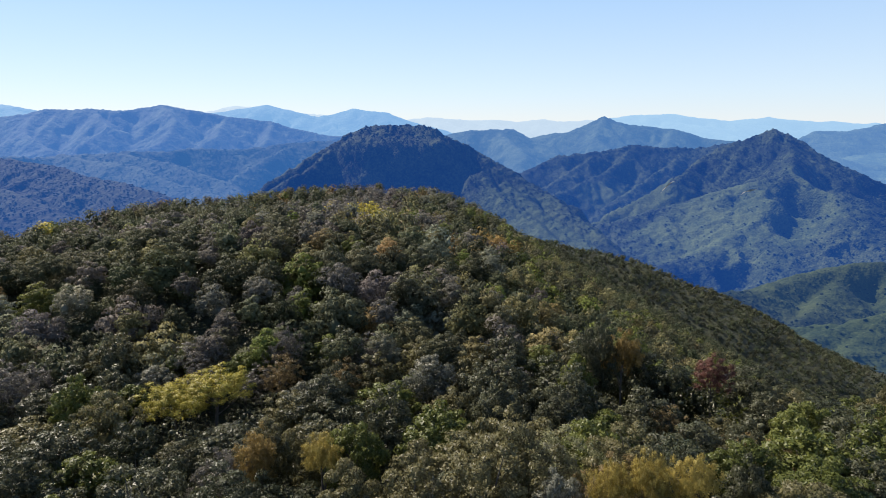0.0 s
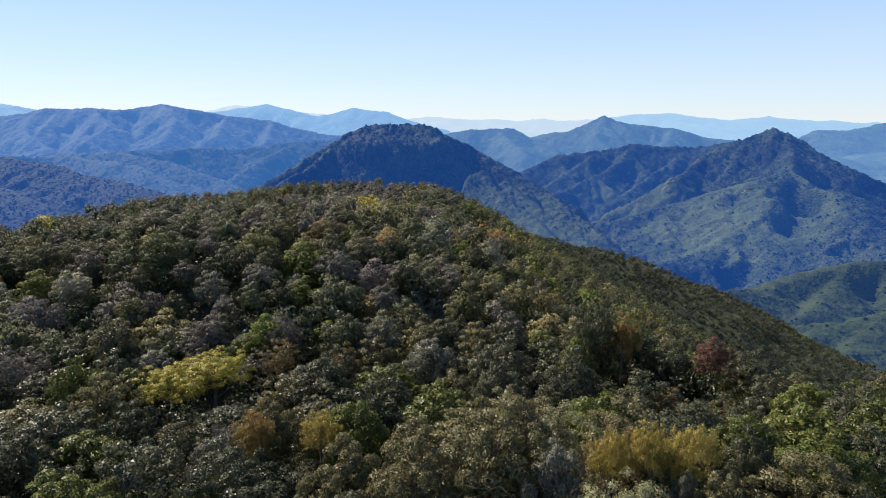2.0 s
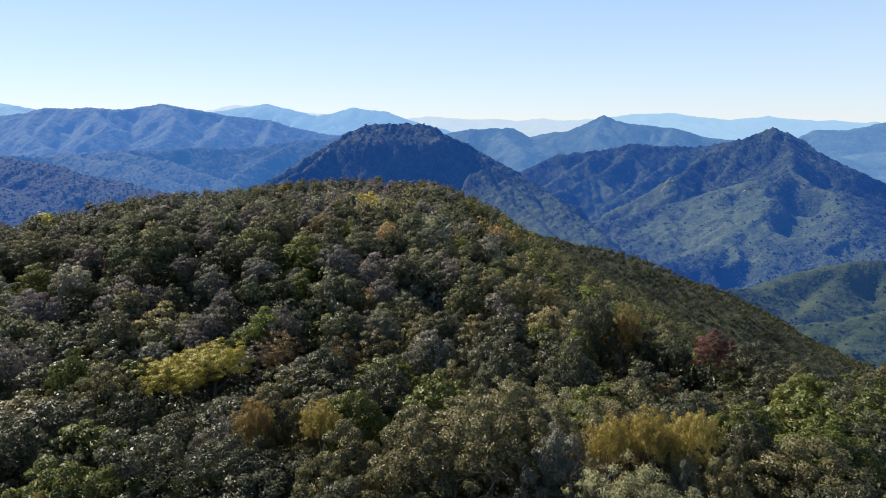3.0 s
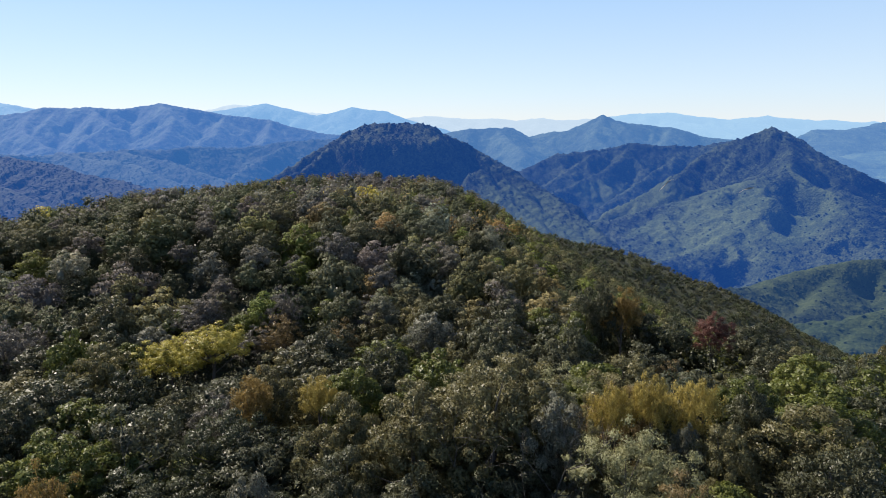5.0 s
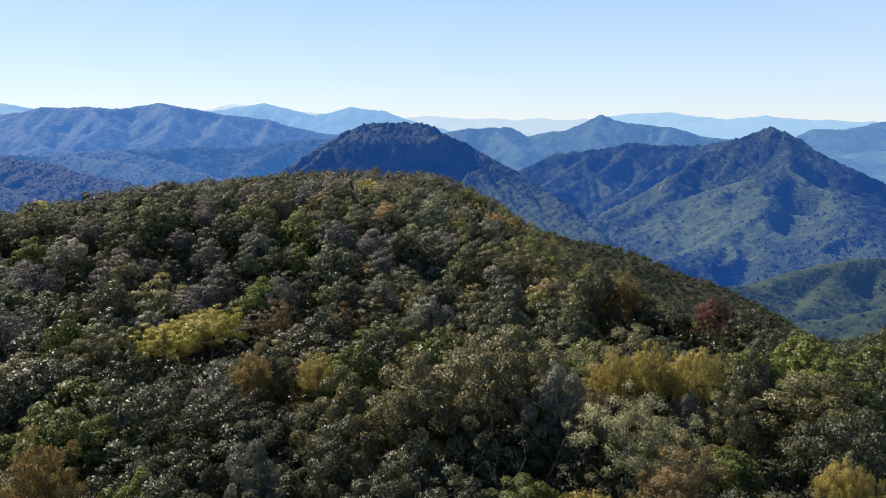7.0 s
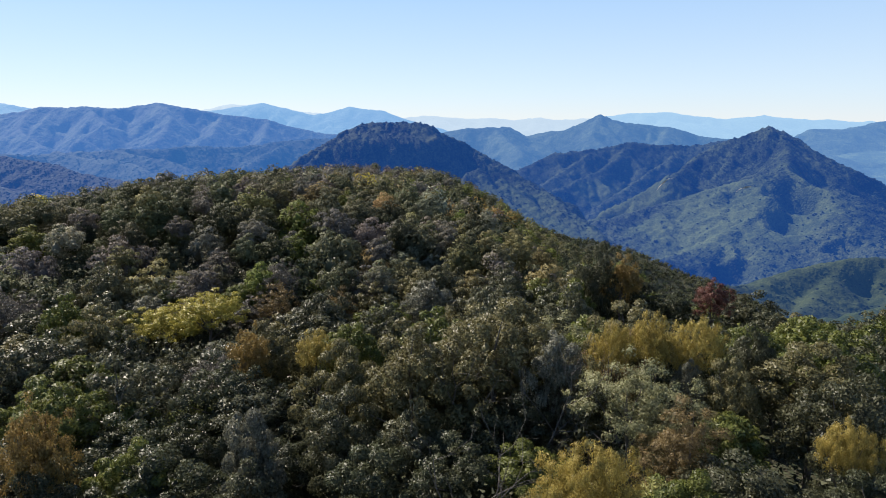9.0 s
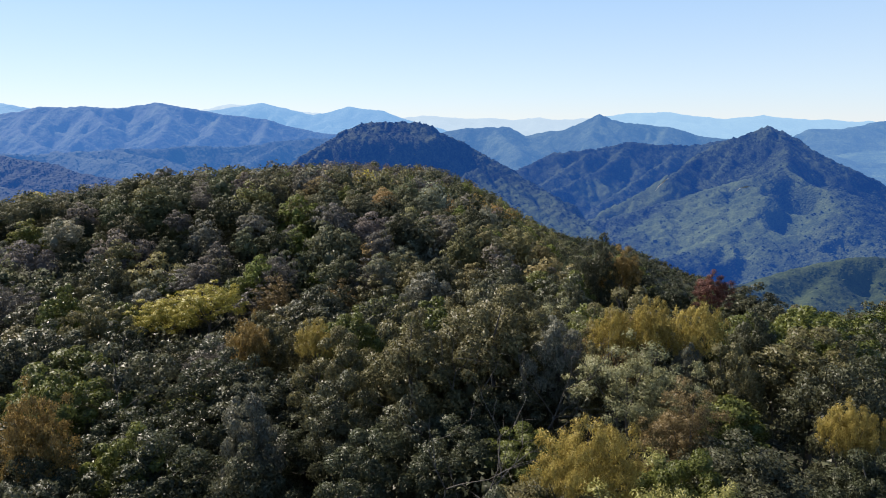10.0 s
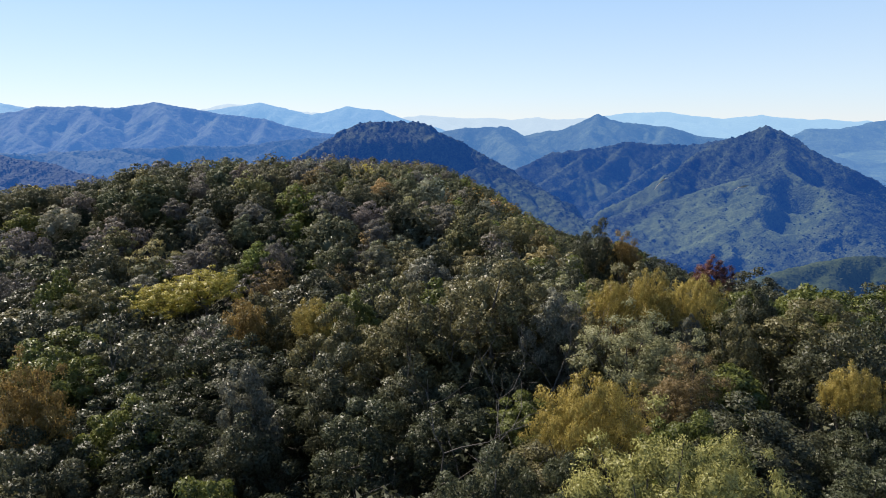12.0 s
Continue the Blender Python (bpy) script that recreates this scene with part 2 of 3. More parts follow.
def mountain(name, label, ridges, mat, cell, slope, step, length, crown, pad, kind="", seed=0, grass=(), gentle=(), relief=15, hollows=(), trees=0):
    """A mountain whose slopes fall off from its ridge lines and their side spurs; crown: height of the treetops' bumps; gentle: ridges with a slope of their own, that breaks off steeply at a distance, as (slope, distance, ridges)."""
    rng = np.random.default_rng(seed)
    lines = []
    for steep, brink, some in ((slope, 1e4, ridges), *gentle):
        spurs = [q for r in some for q in side_spurs(rng, r, step, length, steep * 0.6, 0.5)]
        small = [q for r in spurs for q in side_spurs(rng, r, step * 0.6, length * 0.42, steep * 0.72, 0.6)]
        lines += [(steep, brink, r) for r in list(some) + spurs + small]
    pts = np.array([p for r in ridges for p in r], float)
    lo, hi = pts.min(0) - pad, pts.max(0) + pad
    xs, ys = np.arange(lo[0], hi[0], cell), np.arange(lo[1], hi[1], cell)
    x, y = np.meshgrid(xs, ys, indexing="ij")
    x = x.astype(np.float32)
    wx = x + 26 * (fbm(x / 90, y / 90, 3, seed + 31) - 0.5)
    wy = y + 26 * (fbm(x / 90, y / 90, 3, seed + 57) - 0.5)
    z = np.full(x.shape, -1e4)
    near = np.full(x.shape, 1e4)
    for steep, brink, r in lines:
        for (ax, ay, az), (bx, by, bz) in zip(r[:-1], r[1:]):
            reach = 420
            i0, i1 = np.searchsorted(xs, (min(ax, bx) - reach, max(ax, bx) + reach))
            j0, j1 = np.searchsorted(ys, (min(ay, by) - reach, max(ay, by) + reach))
            box = np.s_[i0:i1, j0:j1]
            px, py = wx[box], wy[box]
            ux, uy = bx - ax, by - ay
            k = np.clip(((px - ax) * ux + (py - ay) * uy) / (ux * ux + uy * uy), 0, 1)
            dist = np.hypot(px - ax - k * ux, py - ay - k * uy)
            h = az + k * (bz - az) - steep * (np.sqrt(dist * dist + 64) - 8) - 1.5 * soft(dist - brink, 6)
            z[box] = np.maximum(z[box], h)
            near[box] = np.minimum(near[box], dist)
    z = z - 2.5 * soft(near - pad * 0.75, 12)
    for hx, hy, hr, hs, deep in hollows:
        z = z - deep * np.exp(-(((wx - hx) / hr) ** 2) - ((wy - hy) / hs) ** 2)
    z = np.maximum(z, -560)
    z = z + 0.8 * relief * (fbm(x / (4 * relief), y / (4 * relief), 4, seed + 71) - 0.5) + crown * (fbm(x / 10, y / 10, 2, seed + 3) - 0.5) * 2 - 2
    worn = 1 - np.abs(2 * fbm(wx / 95, wy / 95, 5, seed + 43) - 1) * 2.2
    z = z + relief * (worn - 0.55) * ss(6, 70, near)
    ob = new(name, mesh_of(name, np.stack([x, y, z], -1).reshape(-1, 3), grid_faces(len(xs), len(ys))[:, ::-1], True))
    ob.data.materials.append(mat)
    open_land = np.zeros(x.shape)
    for gx, gy, gr, gs in grass:
        open_land = np.maximum(open_land, ss(1.15, 0.55, np.hypot((x - gx) / gr, (y - gy) / gs) + 0.9 * (fbm(x / 70, y / 70, 3, seed + 91) - 0.5)))
    ob.data.attributes.new("grass", "FLOAT", "POINT").data.foreach_set("value", open_land.astype(np.float32).ravel())
    tagged(ob, label, "mountain" if not kind else "backdrop", kind=kind)
    if trees:
        i, j = rng.integers(0, len(xs), trees), rng.integers(0, len(ys), trees)
        southward = np.gradient(z, cell, axis=1)
        keep = (southward[i, j] > -0.12) & (z[i, j] > -340) & (np.abs(x[i, j]) < 0.78 * y[i, j]) & (open_land[i, j] < rng.uniform(0.0, 1.2, trees))
        i, j = i[keep], j[keep]
        at = np.stack([x[i, j], y[i, j], z[i, j]], -1) + rng.uniform(-0.5, 0.5, (len(i), 3)) * [cell, cell, 1.0] - [0, 0, 0.5]
        ball_v, ball_f = BALLS[1]
        ball_f = ball_f[ball_v[ball_f][:, :, 2].max(1) > 0.3]
        size = rng.uniform(1.5, 3.6, (len(i), 1, 1)) * rng.uniform(0.8, 1.2, (len(i), len(ball_v), 1)) * [1.0, 1.0, 0.62]
        v = at[:, None] + ball_v[None] * size
        f = np.arange(len(i))[:, None, None] * len(ball_v) + ball_f[None]
        tops = new("canopy", mesh_of("canopy", v.reshape(-1, 3), f.reshape(-1, 3), True))
        tops.data.materials.append(mat)
        tops.parent = ob
        tagged(tops, kind="stuff")
    return xs, ys, z


def bare_earth(field, line, width):
    """A strip of bare earth laid over a mountain's side."""
    xs, ys, z = field
    verts = []
    for k, (px, py) in enumerate(line):
        w = width * (0.5 if k in (0, len(line) - 1) else 1.0)
        for side in (-0.5, 0.5):
            x, y = px, py + side * w
            i, j = int((x - xs[0]) / (xs[1] - xs[0])), int((y - ys[0]) / (ys[1] - ys[0]))
            verts.append((x, y, z[i - 1 : i + 3, j - 1 : j + 3].max() + 1.5))
    ob = new("bare_earth", mesh_of("bare_earth", verts, [(2 * k, 2 * k + 2, 2 * k + 3, 2 * k + 1) for k in range(len(line) - 1)]))
    m, n, l, b = material("bare_earth")
    t = n.new("ShaderNodeTexNoise")
    t.inputs["Scale"].default_value = 0.2
    r = ramp(n, [(0.3, (0.2, 0.19, 0.16)), (0.7, (0.34, 0.32, 0.28))])
    l.new(t.outputs[0], r.inputs[0])
    l.new(r.outputs[0], b.inputs["Base Color"])
    b.inputs["Roughness"].default_value = 0.95
    ob.data.materials.append(m)
    tagged(ob, "pale strip of bare earth on the wooded mountainside", "clearing")


# mesa, peak and ridge: their blue is haze emitted by the slopes
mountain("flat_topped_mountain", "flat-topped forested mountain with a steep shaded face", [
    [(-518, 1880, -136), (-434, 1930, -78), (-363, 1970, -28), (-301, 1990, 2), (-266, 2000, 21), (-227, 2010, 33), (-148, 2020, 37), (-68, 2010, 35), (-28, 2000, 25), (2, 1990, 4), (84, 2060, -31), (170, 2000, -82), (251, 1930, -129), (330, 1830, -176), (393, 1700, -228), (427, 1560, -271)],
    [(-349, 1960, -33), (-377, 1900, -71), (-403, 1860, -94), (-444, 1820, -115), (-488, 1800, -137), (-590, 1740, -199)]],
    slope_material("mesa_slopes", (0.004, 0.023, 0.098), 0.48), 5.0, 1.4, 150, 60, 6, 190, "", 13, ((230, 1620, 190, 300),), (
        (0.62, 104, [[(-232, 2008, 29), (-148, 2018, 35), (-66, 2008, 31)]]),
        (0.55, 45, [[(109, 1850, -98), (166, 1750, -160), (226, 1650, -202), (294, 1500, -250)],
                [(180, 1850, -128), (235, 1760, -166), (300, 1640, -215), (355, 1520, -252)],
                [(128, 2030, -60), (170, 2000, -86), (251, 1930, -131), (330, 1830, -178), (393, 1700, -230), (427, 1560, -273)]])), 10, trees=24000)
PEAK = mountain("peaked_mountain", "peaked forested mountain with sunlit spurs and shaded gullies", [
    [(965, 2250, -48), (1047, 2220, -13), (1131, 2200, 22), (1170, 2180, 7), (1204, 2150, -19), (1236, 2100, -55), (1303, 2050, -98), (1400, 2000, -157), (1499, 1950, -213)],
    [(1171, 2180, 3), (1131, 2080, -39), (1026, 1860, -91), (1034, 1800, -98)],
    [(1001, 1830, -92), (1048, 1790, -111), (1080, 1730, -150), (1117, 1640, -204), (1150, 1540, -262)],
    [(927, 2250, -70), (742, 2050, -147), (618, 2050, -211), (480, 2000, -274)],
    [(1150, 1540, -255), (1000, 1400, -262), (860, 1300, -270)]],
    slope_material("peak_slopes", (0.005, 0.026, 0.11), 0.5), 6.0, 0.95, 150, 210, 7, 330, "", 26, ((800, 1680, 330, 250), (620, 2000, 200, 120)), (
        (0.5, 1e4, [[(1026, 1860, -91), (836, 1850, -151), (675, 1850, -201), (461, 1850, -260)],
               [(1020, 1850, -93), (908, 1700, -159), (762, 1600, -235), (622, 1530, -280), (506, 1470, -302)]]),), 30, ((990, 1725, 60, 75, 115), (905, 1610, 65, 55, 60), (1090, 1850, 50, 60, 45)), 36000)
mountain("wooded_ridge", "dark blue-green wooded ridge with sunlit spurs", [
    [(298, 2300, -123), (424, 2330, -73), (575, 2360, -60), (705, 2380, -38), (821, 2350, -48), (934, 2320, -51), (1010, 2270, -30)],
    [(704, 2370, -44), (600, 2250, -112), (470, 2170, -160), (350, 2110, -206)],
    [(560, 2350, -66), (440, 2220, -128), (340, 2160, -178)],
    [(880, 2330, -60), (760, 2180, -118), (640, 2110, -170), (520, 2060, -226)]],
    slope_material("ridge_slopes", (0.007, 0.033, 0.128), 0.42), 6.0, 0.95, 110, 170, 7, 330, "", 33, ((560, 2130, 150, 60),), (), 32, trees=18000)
bare_earth(PEAK, [(752, 2046), (738, 2040), (722, 2032), (706, 2024), (692, 2016)], 3.5)
bare_earth(PEAK, [(892, 1806), (876, 1804), (860, 1801), (846, 1798)], 3.5)
# foothills and western hills: weaker painted haze, also emitted, with dimmed base colours
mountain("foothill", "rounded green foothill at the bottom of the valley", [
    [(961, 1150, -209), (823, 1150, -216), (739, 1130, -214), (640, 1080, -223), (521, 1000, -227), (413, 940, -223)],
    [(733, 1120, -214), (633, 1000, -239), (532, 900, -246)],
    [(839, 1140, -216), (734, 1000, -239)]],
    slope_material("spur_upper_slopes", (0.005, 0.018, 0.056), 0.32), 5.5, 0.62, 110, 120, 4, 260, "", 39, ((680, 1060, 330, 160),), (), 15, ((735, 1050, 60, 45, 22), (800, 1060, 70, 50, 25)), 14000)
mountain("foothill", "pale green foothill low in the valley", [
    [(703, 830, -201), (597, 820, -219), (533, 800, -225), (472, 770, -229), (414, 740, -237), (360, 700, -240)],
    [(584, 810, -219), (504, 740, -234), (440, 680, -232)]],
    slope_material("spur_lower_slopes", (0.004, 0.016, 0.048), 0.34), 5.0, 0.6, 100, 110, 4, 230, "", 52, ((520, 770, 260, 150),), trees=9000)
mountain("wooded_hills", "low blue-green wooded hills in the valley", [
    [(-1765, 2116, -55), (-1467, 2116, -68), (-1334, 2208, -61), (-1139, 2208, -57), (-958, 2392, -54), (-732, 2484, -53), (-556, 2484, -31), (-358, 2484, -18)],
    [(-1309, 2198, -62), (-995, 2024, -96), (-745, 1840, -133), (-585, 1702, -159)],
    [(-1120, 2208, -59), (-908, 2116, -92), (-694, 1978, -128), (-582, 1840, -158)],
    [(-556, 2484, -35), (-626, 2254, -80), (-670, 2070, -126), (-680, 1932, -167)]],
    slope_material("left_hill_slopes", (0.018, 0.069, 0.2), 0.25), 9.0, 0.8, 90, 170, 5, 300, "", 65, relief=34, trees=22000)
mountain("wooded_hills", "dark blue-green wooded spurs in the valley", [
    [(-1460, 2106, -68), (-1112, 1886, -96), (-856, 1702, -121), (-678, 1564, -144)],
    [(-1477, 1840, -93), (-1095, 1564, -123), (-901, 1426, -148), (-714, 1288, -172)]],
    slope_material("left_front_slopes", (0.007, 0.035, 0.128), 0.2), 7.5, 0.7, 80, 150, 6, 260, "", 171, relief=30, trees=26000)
# backdrop ranges: emitted haze grows and base colour dims with distance
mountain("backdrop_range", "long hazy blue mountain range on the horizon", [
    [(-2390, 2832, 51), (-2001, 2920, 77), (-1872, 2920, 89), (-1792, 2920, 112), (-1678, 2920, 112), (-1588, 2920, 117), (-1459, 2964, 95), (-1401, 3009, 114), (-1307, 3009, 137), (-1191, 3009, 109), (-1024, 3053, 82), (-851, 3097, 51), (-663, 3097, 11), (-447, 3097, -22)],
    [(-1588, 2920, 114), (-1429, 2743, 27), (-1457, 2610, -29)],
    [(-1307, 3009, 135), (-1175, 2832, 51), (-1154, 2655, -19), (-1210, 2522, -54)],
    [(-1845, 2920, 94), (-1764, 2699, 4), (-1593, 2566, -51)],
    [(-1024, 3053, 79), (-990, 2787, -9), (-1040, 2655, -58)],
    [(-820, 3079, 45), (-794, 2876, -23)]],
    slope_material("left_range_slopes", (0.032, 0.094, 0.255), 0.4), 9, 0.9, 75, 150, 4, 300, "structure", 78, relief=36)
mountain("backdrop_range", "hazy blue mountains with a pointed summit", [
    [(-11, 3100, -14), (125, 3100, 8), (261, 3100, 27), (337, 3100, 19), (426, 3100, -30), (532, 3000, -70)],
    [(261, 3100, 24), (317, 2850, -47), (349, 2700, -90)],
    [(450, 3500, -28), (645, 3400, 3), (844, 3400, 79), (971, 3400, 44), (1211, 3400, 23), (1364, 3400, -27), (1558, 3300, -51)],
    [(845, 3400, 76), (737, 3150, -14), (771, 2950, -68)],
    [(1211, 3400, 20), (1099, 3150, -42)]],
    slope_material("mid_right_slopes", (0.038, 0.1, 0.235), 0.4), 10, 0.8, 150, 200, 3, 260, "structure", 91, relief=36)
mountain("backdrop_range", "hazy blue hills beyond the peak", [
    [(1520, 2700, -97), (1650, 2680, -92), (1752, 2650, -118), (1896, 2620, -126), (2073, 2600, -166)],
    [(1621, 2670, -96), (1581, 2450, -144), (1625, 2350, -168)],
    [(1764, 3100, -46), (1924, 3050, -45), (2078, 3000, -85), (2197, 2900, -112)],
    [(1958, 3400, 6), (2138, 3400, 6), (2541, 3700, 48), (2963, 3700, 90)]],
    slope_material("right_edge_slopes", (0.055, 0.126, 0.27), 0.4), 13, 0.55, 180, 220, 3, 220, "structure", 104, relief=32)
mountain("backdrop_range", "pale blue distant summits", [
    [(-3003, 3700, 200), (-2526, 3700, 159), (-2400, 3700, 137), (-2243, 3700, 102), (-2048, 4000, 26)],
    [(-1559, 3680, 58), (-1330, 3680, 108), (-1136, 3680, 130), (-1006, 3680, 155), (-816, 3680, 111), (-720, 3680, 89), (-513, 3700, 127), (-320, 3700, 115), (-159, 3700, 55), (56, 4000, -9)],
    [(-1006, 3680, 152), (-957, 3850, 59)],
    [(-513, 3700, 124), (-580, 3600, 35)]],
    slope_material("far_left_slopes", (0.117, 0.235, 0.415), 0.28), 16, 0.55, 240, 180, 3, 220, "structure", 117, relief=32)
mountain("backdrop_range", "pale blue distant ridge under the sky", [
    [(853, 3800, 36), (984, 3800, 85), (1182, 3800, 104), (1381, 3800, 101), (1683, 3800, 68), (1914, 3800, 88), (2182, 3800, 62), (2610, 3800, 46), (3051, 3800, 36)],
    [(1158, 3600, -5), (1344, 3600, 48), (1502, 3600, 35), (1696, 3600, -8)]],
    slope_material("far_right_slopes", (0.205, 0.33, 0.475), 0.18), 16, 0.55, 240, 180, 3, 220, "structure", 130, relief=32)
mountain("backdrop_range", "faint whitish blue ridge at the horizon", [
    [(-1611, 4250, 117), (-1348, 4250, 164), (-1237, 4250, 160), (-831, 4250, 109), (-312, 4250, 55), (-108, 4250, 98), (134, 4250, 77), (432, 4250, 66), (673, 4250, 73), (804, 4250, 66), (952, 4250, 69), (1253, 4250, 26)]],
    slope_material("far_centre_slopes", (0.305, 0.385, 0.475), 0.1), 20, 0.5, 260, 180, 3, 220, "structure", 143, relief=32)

# ---------------------------------------------------------------- trees


def leaves(rng, clumps, cores, count, length, width, core=1, upward=0.45, outer=0.68, dome=None, fill=1.0, ragged=0.7):
    """Pointed leaves over the shells of the clumps, each (x, y, z, r, flat), round dense masses of foliage, the cores.
    Returns places, triangles and the way that each place faces."""
    clumps, cores = np.asarray(clumps, float), np.asarray(cores, float)
    share = clumps[:, 3] ** 2
    pick = rng.choice(len(clumps), count, p=share / share.sum())
    c = clumps[pick]
    way = rng.normal(size=(count, 3))
    way[:, 2] = way[:, 2] + upward
    way /= np.linalg.norm(way, axis=1, keepdims=True)
    rad = c[:, 3] * (outer + (1.12 - outer) * rng.random(count) ** 0.8)
    at = c[:, :3] + way * rad[:, None] * np.stack([np.ones(count), np.ones(count), c[:, 4]], -1)
    normal = way + rng.normal(size=(count, 3)) * 0.7 + np.array([0, 0, 0.1])
    normal /= np.linalg.norm(normal, axis=1, keepdims=True)
    along = np.cross(normal, rng.normal(size=(count, 3)))
    along /= np.linalg.norm(along, axis=1, keepdims=True)
    side = np.cross(normal, along)
    ln = (length * rng.uniform(0.65, 1.35, count))[:, None]
    wd = (width * rng.uniform(0.7, 1.3, count))[:, None]
    v = np.stack([at - along * ln * 0.4 + side * wd * 0.5, at - along * ln * 0.4 - side * wd * 0.5, at + along * ln * 0.6], 1).reshape(-1, 3)
    f = np.arange(count * 3).reshape(-1, 3)
    face = way * (1 - ragged) + normal * ragged
    if dome is not None:
        out = at - np.array(dome)
        face = face * 0.6 + out / np.linalg.norm(out, axis=1, keepdims=True) * 0.32
    n = np.repeat(face / np.linalg.norm(face, axis=1, keepdims=True), 3, 0)
    ball_v, ball_f = BALLS[core]
    k = len(ball_v)
    shake = 1 + 0.08 * rng.uniform(-1, 1, (len(cores), k))
    axes = fill * np.stack([cores[:, 3], cores[:, 3], cores[:, 3] * cores[:, 4]], -1)
    bv = cores[:, None, :3] + ball_v[None] * axes[:, None, :] * shake[:, :, None]
    bf = (np.arange(len(cores))[:, None, None] * k + ball_f[None]).reshape(-1, 3) + len(v)
    return np.concatenate([v, bv.reshape(-1, 3)]), np.concatenate([f, bf]), np.concatenate([n, np.tile(ball_v, (len(cores), 1))])


def foliage_mesh(name, v, f, n):
    me = mesh_of(name, v, f, True)
    me.normals_split_custom_set_from_vertices(n.astype(np.float32))
    return me


def tube(points, radii, sides=6):
    """A tapered, closed tube along points."""
    verts, faces = [], []
    for k, (p, r) in enumerate(zip(points, radii)):
        a, b = points[max(k - 1, 0)], points[min(k + 1, len(points) - 1)]
        d = (Vector(b) - Vector(a)).normalized()
        u = d.orthogonal().normalized()
        w = d.cross(u)
        for s in range(sides):
            t = 2 * math.pi * s / sides
            verts.append(Vector(p) + (u * math.cos(t) + w * math.sin(t)) * r)
    for k in range(len(points) - 1):
        for s in range(sides):
            a, b = k * sides + s, k * sides + (s + 1) % sides
            faces += [(a, b, b + sides), (a, b + sides, a + sides)]
    return np.array([tuple(v) for v in verts]), np.array(faces)


def joined(pieces):
    vs, fs, n = [], [], 0
    for v, f in pieces:
        vs.append(v)
        fs.append(f + n)
        n += len(v)
    return np.concatenate(vs), np.concatenate(fs)


def crown_form(rng, radius, height, top, number, size, lobes=5, loose=0.0):
    """The clumps of a crown of several rounded lobes whose top lies at the height top, and the lobes' inner masses; loose: how ragged its outline is."""
    clumps, cores = [], []
    start = rng.uniform(0, 6.28)
    for q in range(lobes):
        a = start + q * 2 * math.pi / max(lobes - 1, 1) + rng.uniform(-0.4, 0.4)
        off = 0 if q == 0 else radius * rng.uniform(0.4, 0.68)
        wide, high = radius * rng.uniform(0.5, 0.62), height * rng.uniform(0.42, 0.54)
        x, y, z = off * math.cos(a), off * math.sin(a), top - high - (0 if q == 0 else height * rng.uniform(0.12, 0.45))
        cores.append((x, y, z - high * 0.12, wide * 0.2, high / wide))
        each = max(3, number // lobes)
        for k in range(each):
            up = 1 - (k + 0.5) / each * 1.75
            b = k * 2.39996 + rng.uniform(-0.5, 0.5)
            flat = math.sqrt(max(0.0, 1 - up * up))
            r = size * rng.uniform(0.65, 1.35)
            j = rng.uniform(0.82 - 0.4 * loose, 1.0 + 0.16 * loose)
            clumps.append((x + (wide - 0.4 * r) * flat * j * math.cos(b), y + (wide - 0.4 * r) * flat * j * math.sin(b), z + (high - 0.6 * r) * up * j, r, rng.uniform(0.65, 0.9)))
    return clumps, cores


def trunk_mesh(rng, clumps, tall, girth, limbs):
    base = (0, 0, -0.6)
    lean = (rng.uniform(-0.3, 0.3), rng.uniform(-0.3, 0.3), tall * 0.55)
    pieces = [tube([base, (lean[0] * 0.4, lean[1] * 0.4, tall * 0.3), lean, (lean[0] * 1.3, lean[1] * 1.3, tall * 0.72)], [girth, girth * 0.75, girth * 0.55, girth * 0.15])]
    for k in rng.choice(len(clumps), min(limbs, len(clumps)), replace=False):
        c = clumps[k]
        s = rng.uniform(0.3, 0.6)
        foot = (lean[0] * s * 1.6, lean[1] * s * 1.6, tall * s)
        knee = ((foot[0] + c[0]) * 0.5 + rng.uniform(-0.2, 0.2), (foot[1] + c[1]) * 0.5, foot[2] * 0.35 + c[2] * 0.65 - 0.3)
        pieces.append(tube([foot, knee, (c[0], c[1], c[2] + c[3] * 0.3)], [girth * 0.4, girth * 0.26, girth * 0.07], 5))
    return joined(pieces)


# kind: crown radius, crown height, clumps, clump radius, leaf length, leaf width, leaves
FORMS = {
    "deep": (2.6, 4.8, 64, 0.48, 0.16, 0.1, 1.0),
    "dark": (2.7, 4.9, 66, 0.48, 0.17, 0.11, 1.0),
    "green": (2.5, 4.5, 60, 0.46, 0.18, 0.12, 1.0),
    "olive": (2.6, 4.6, 64, 0.46, 0.15, 0.1, 1.1),
    "silver": (2.5, 4.2, 55, 0.47, 0.16, 0.1, 1.0),
    "grey": (2.7, 4.4, 130, 0.38, 0.15, 0.055, 1.4),
    "lime": (2.7, 4.0, 170, 0.34, 0.13, 0.05, 1.5),
    "yellow": (2.9, 3.8, 130, 0.38, 0.15, 0.075, 1.2),
    "gold": (2.6, 2.3, 150, 0.33, 0.13, 0.05, 1.3),
    "sage": (2.6, 4.2, 150, 0.36, 0.13, 0.055, 1.5),
    "orange": (2.5, 3.4, 120, 0.38, 0.14, 0.07, 1.1),
    "brown": (2.6, 4.0, 130, 0.36, 0.14, 0.055, 1.0),
    "red": (2.3, 3.0, 90, 0.36, 0.14, 0.07, 0.9),
}
TALL = 8.5
FEATHERY = ("gold", "sage", "lime", "yellow", "orange", "brown", "red", "grey")
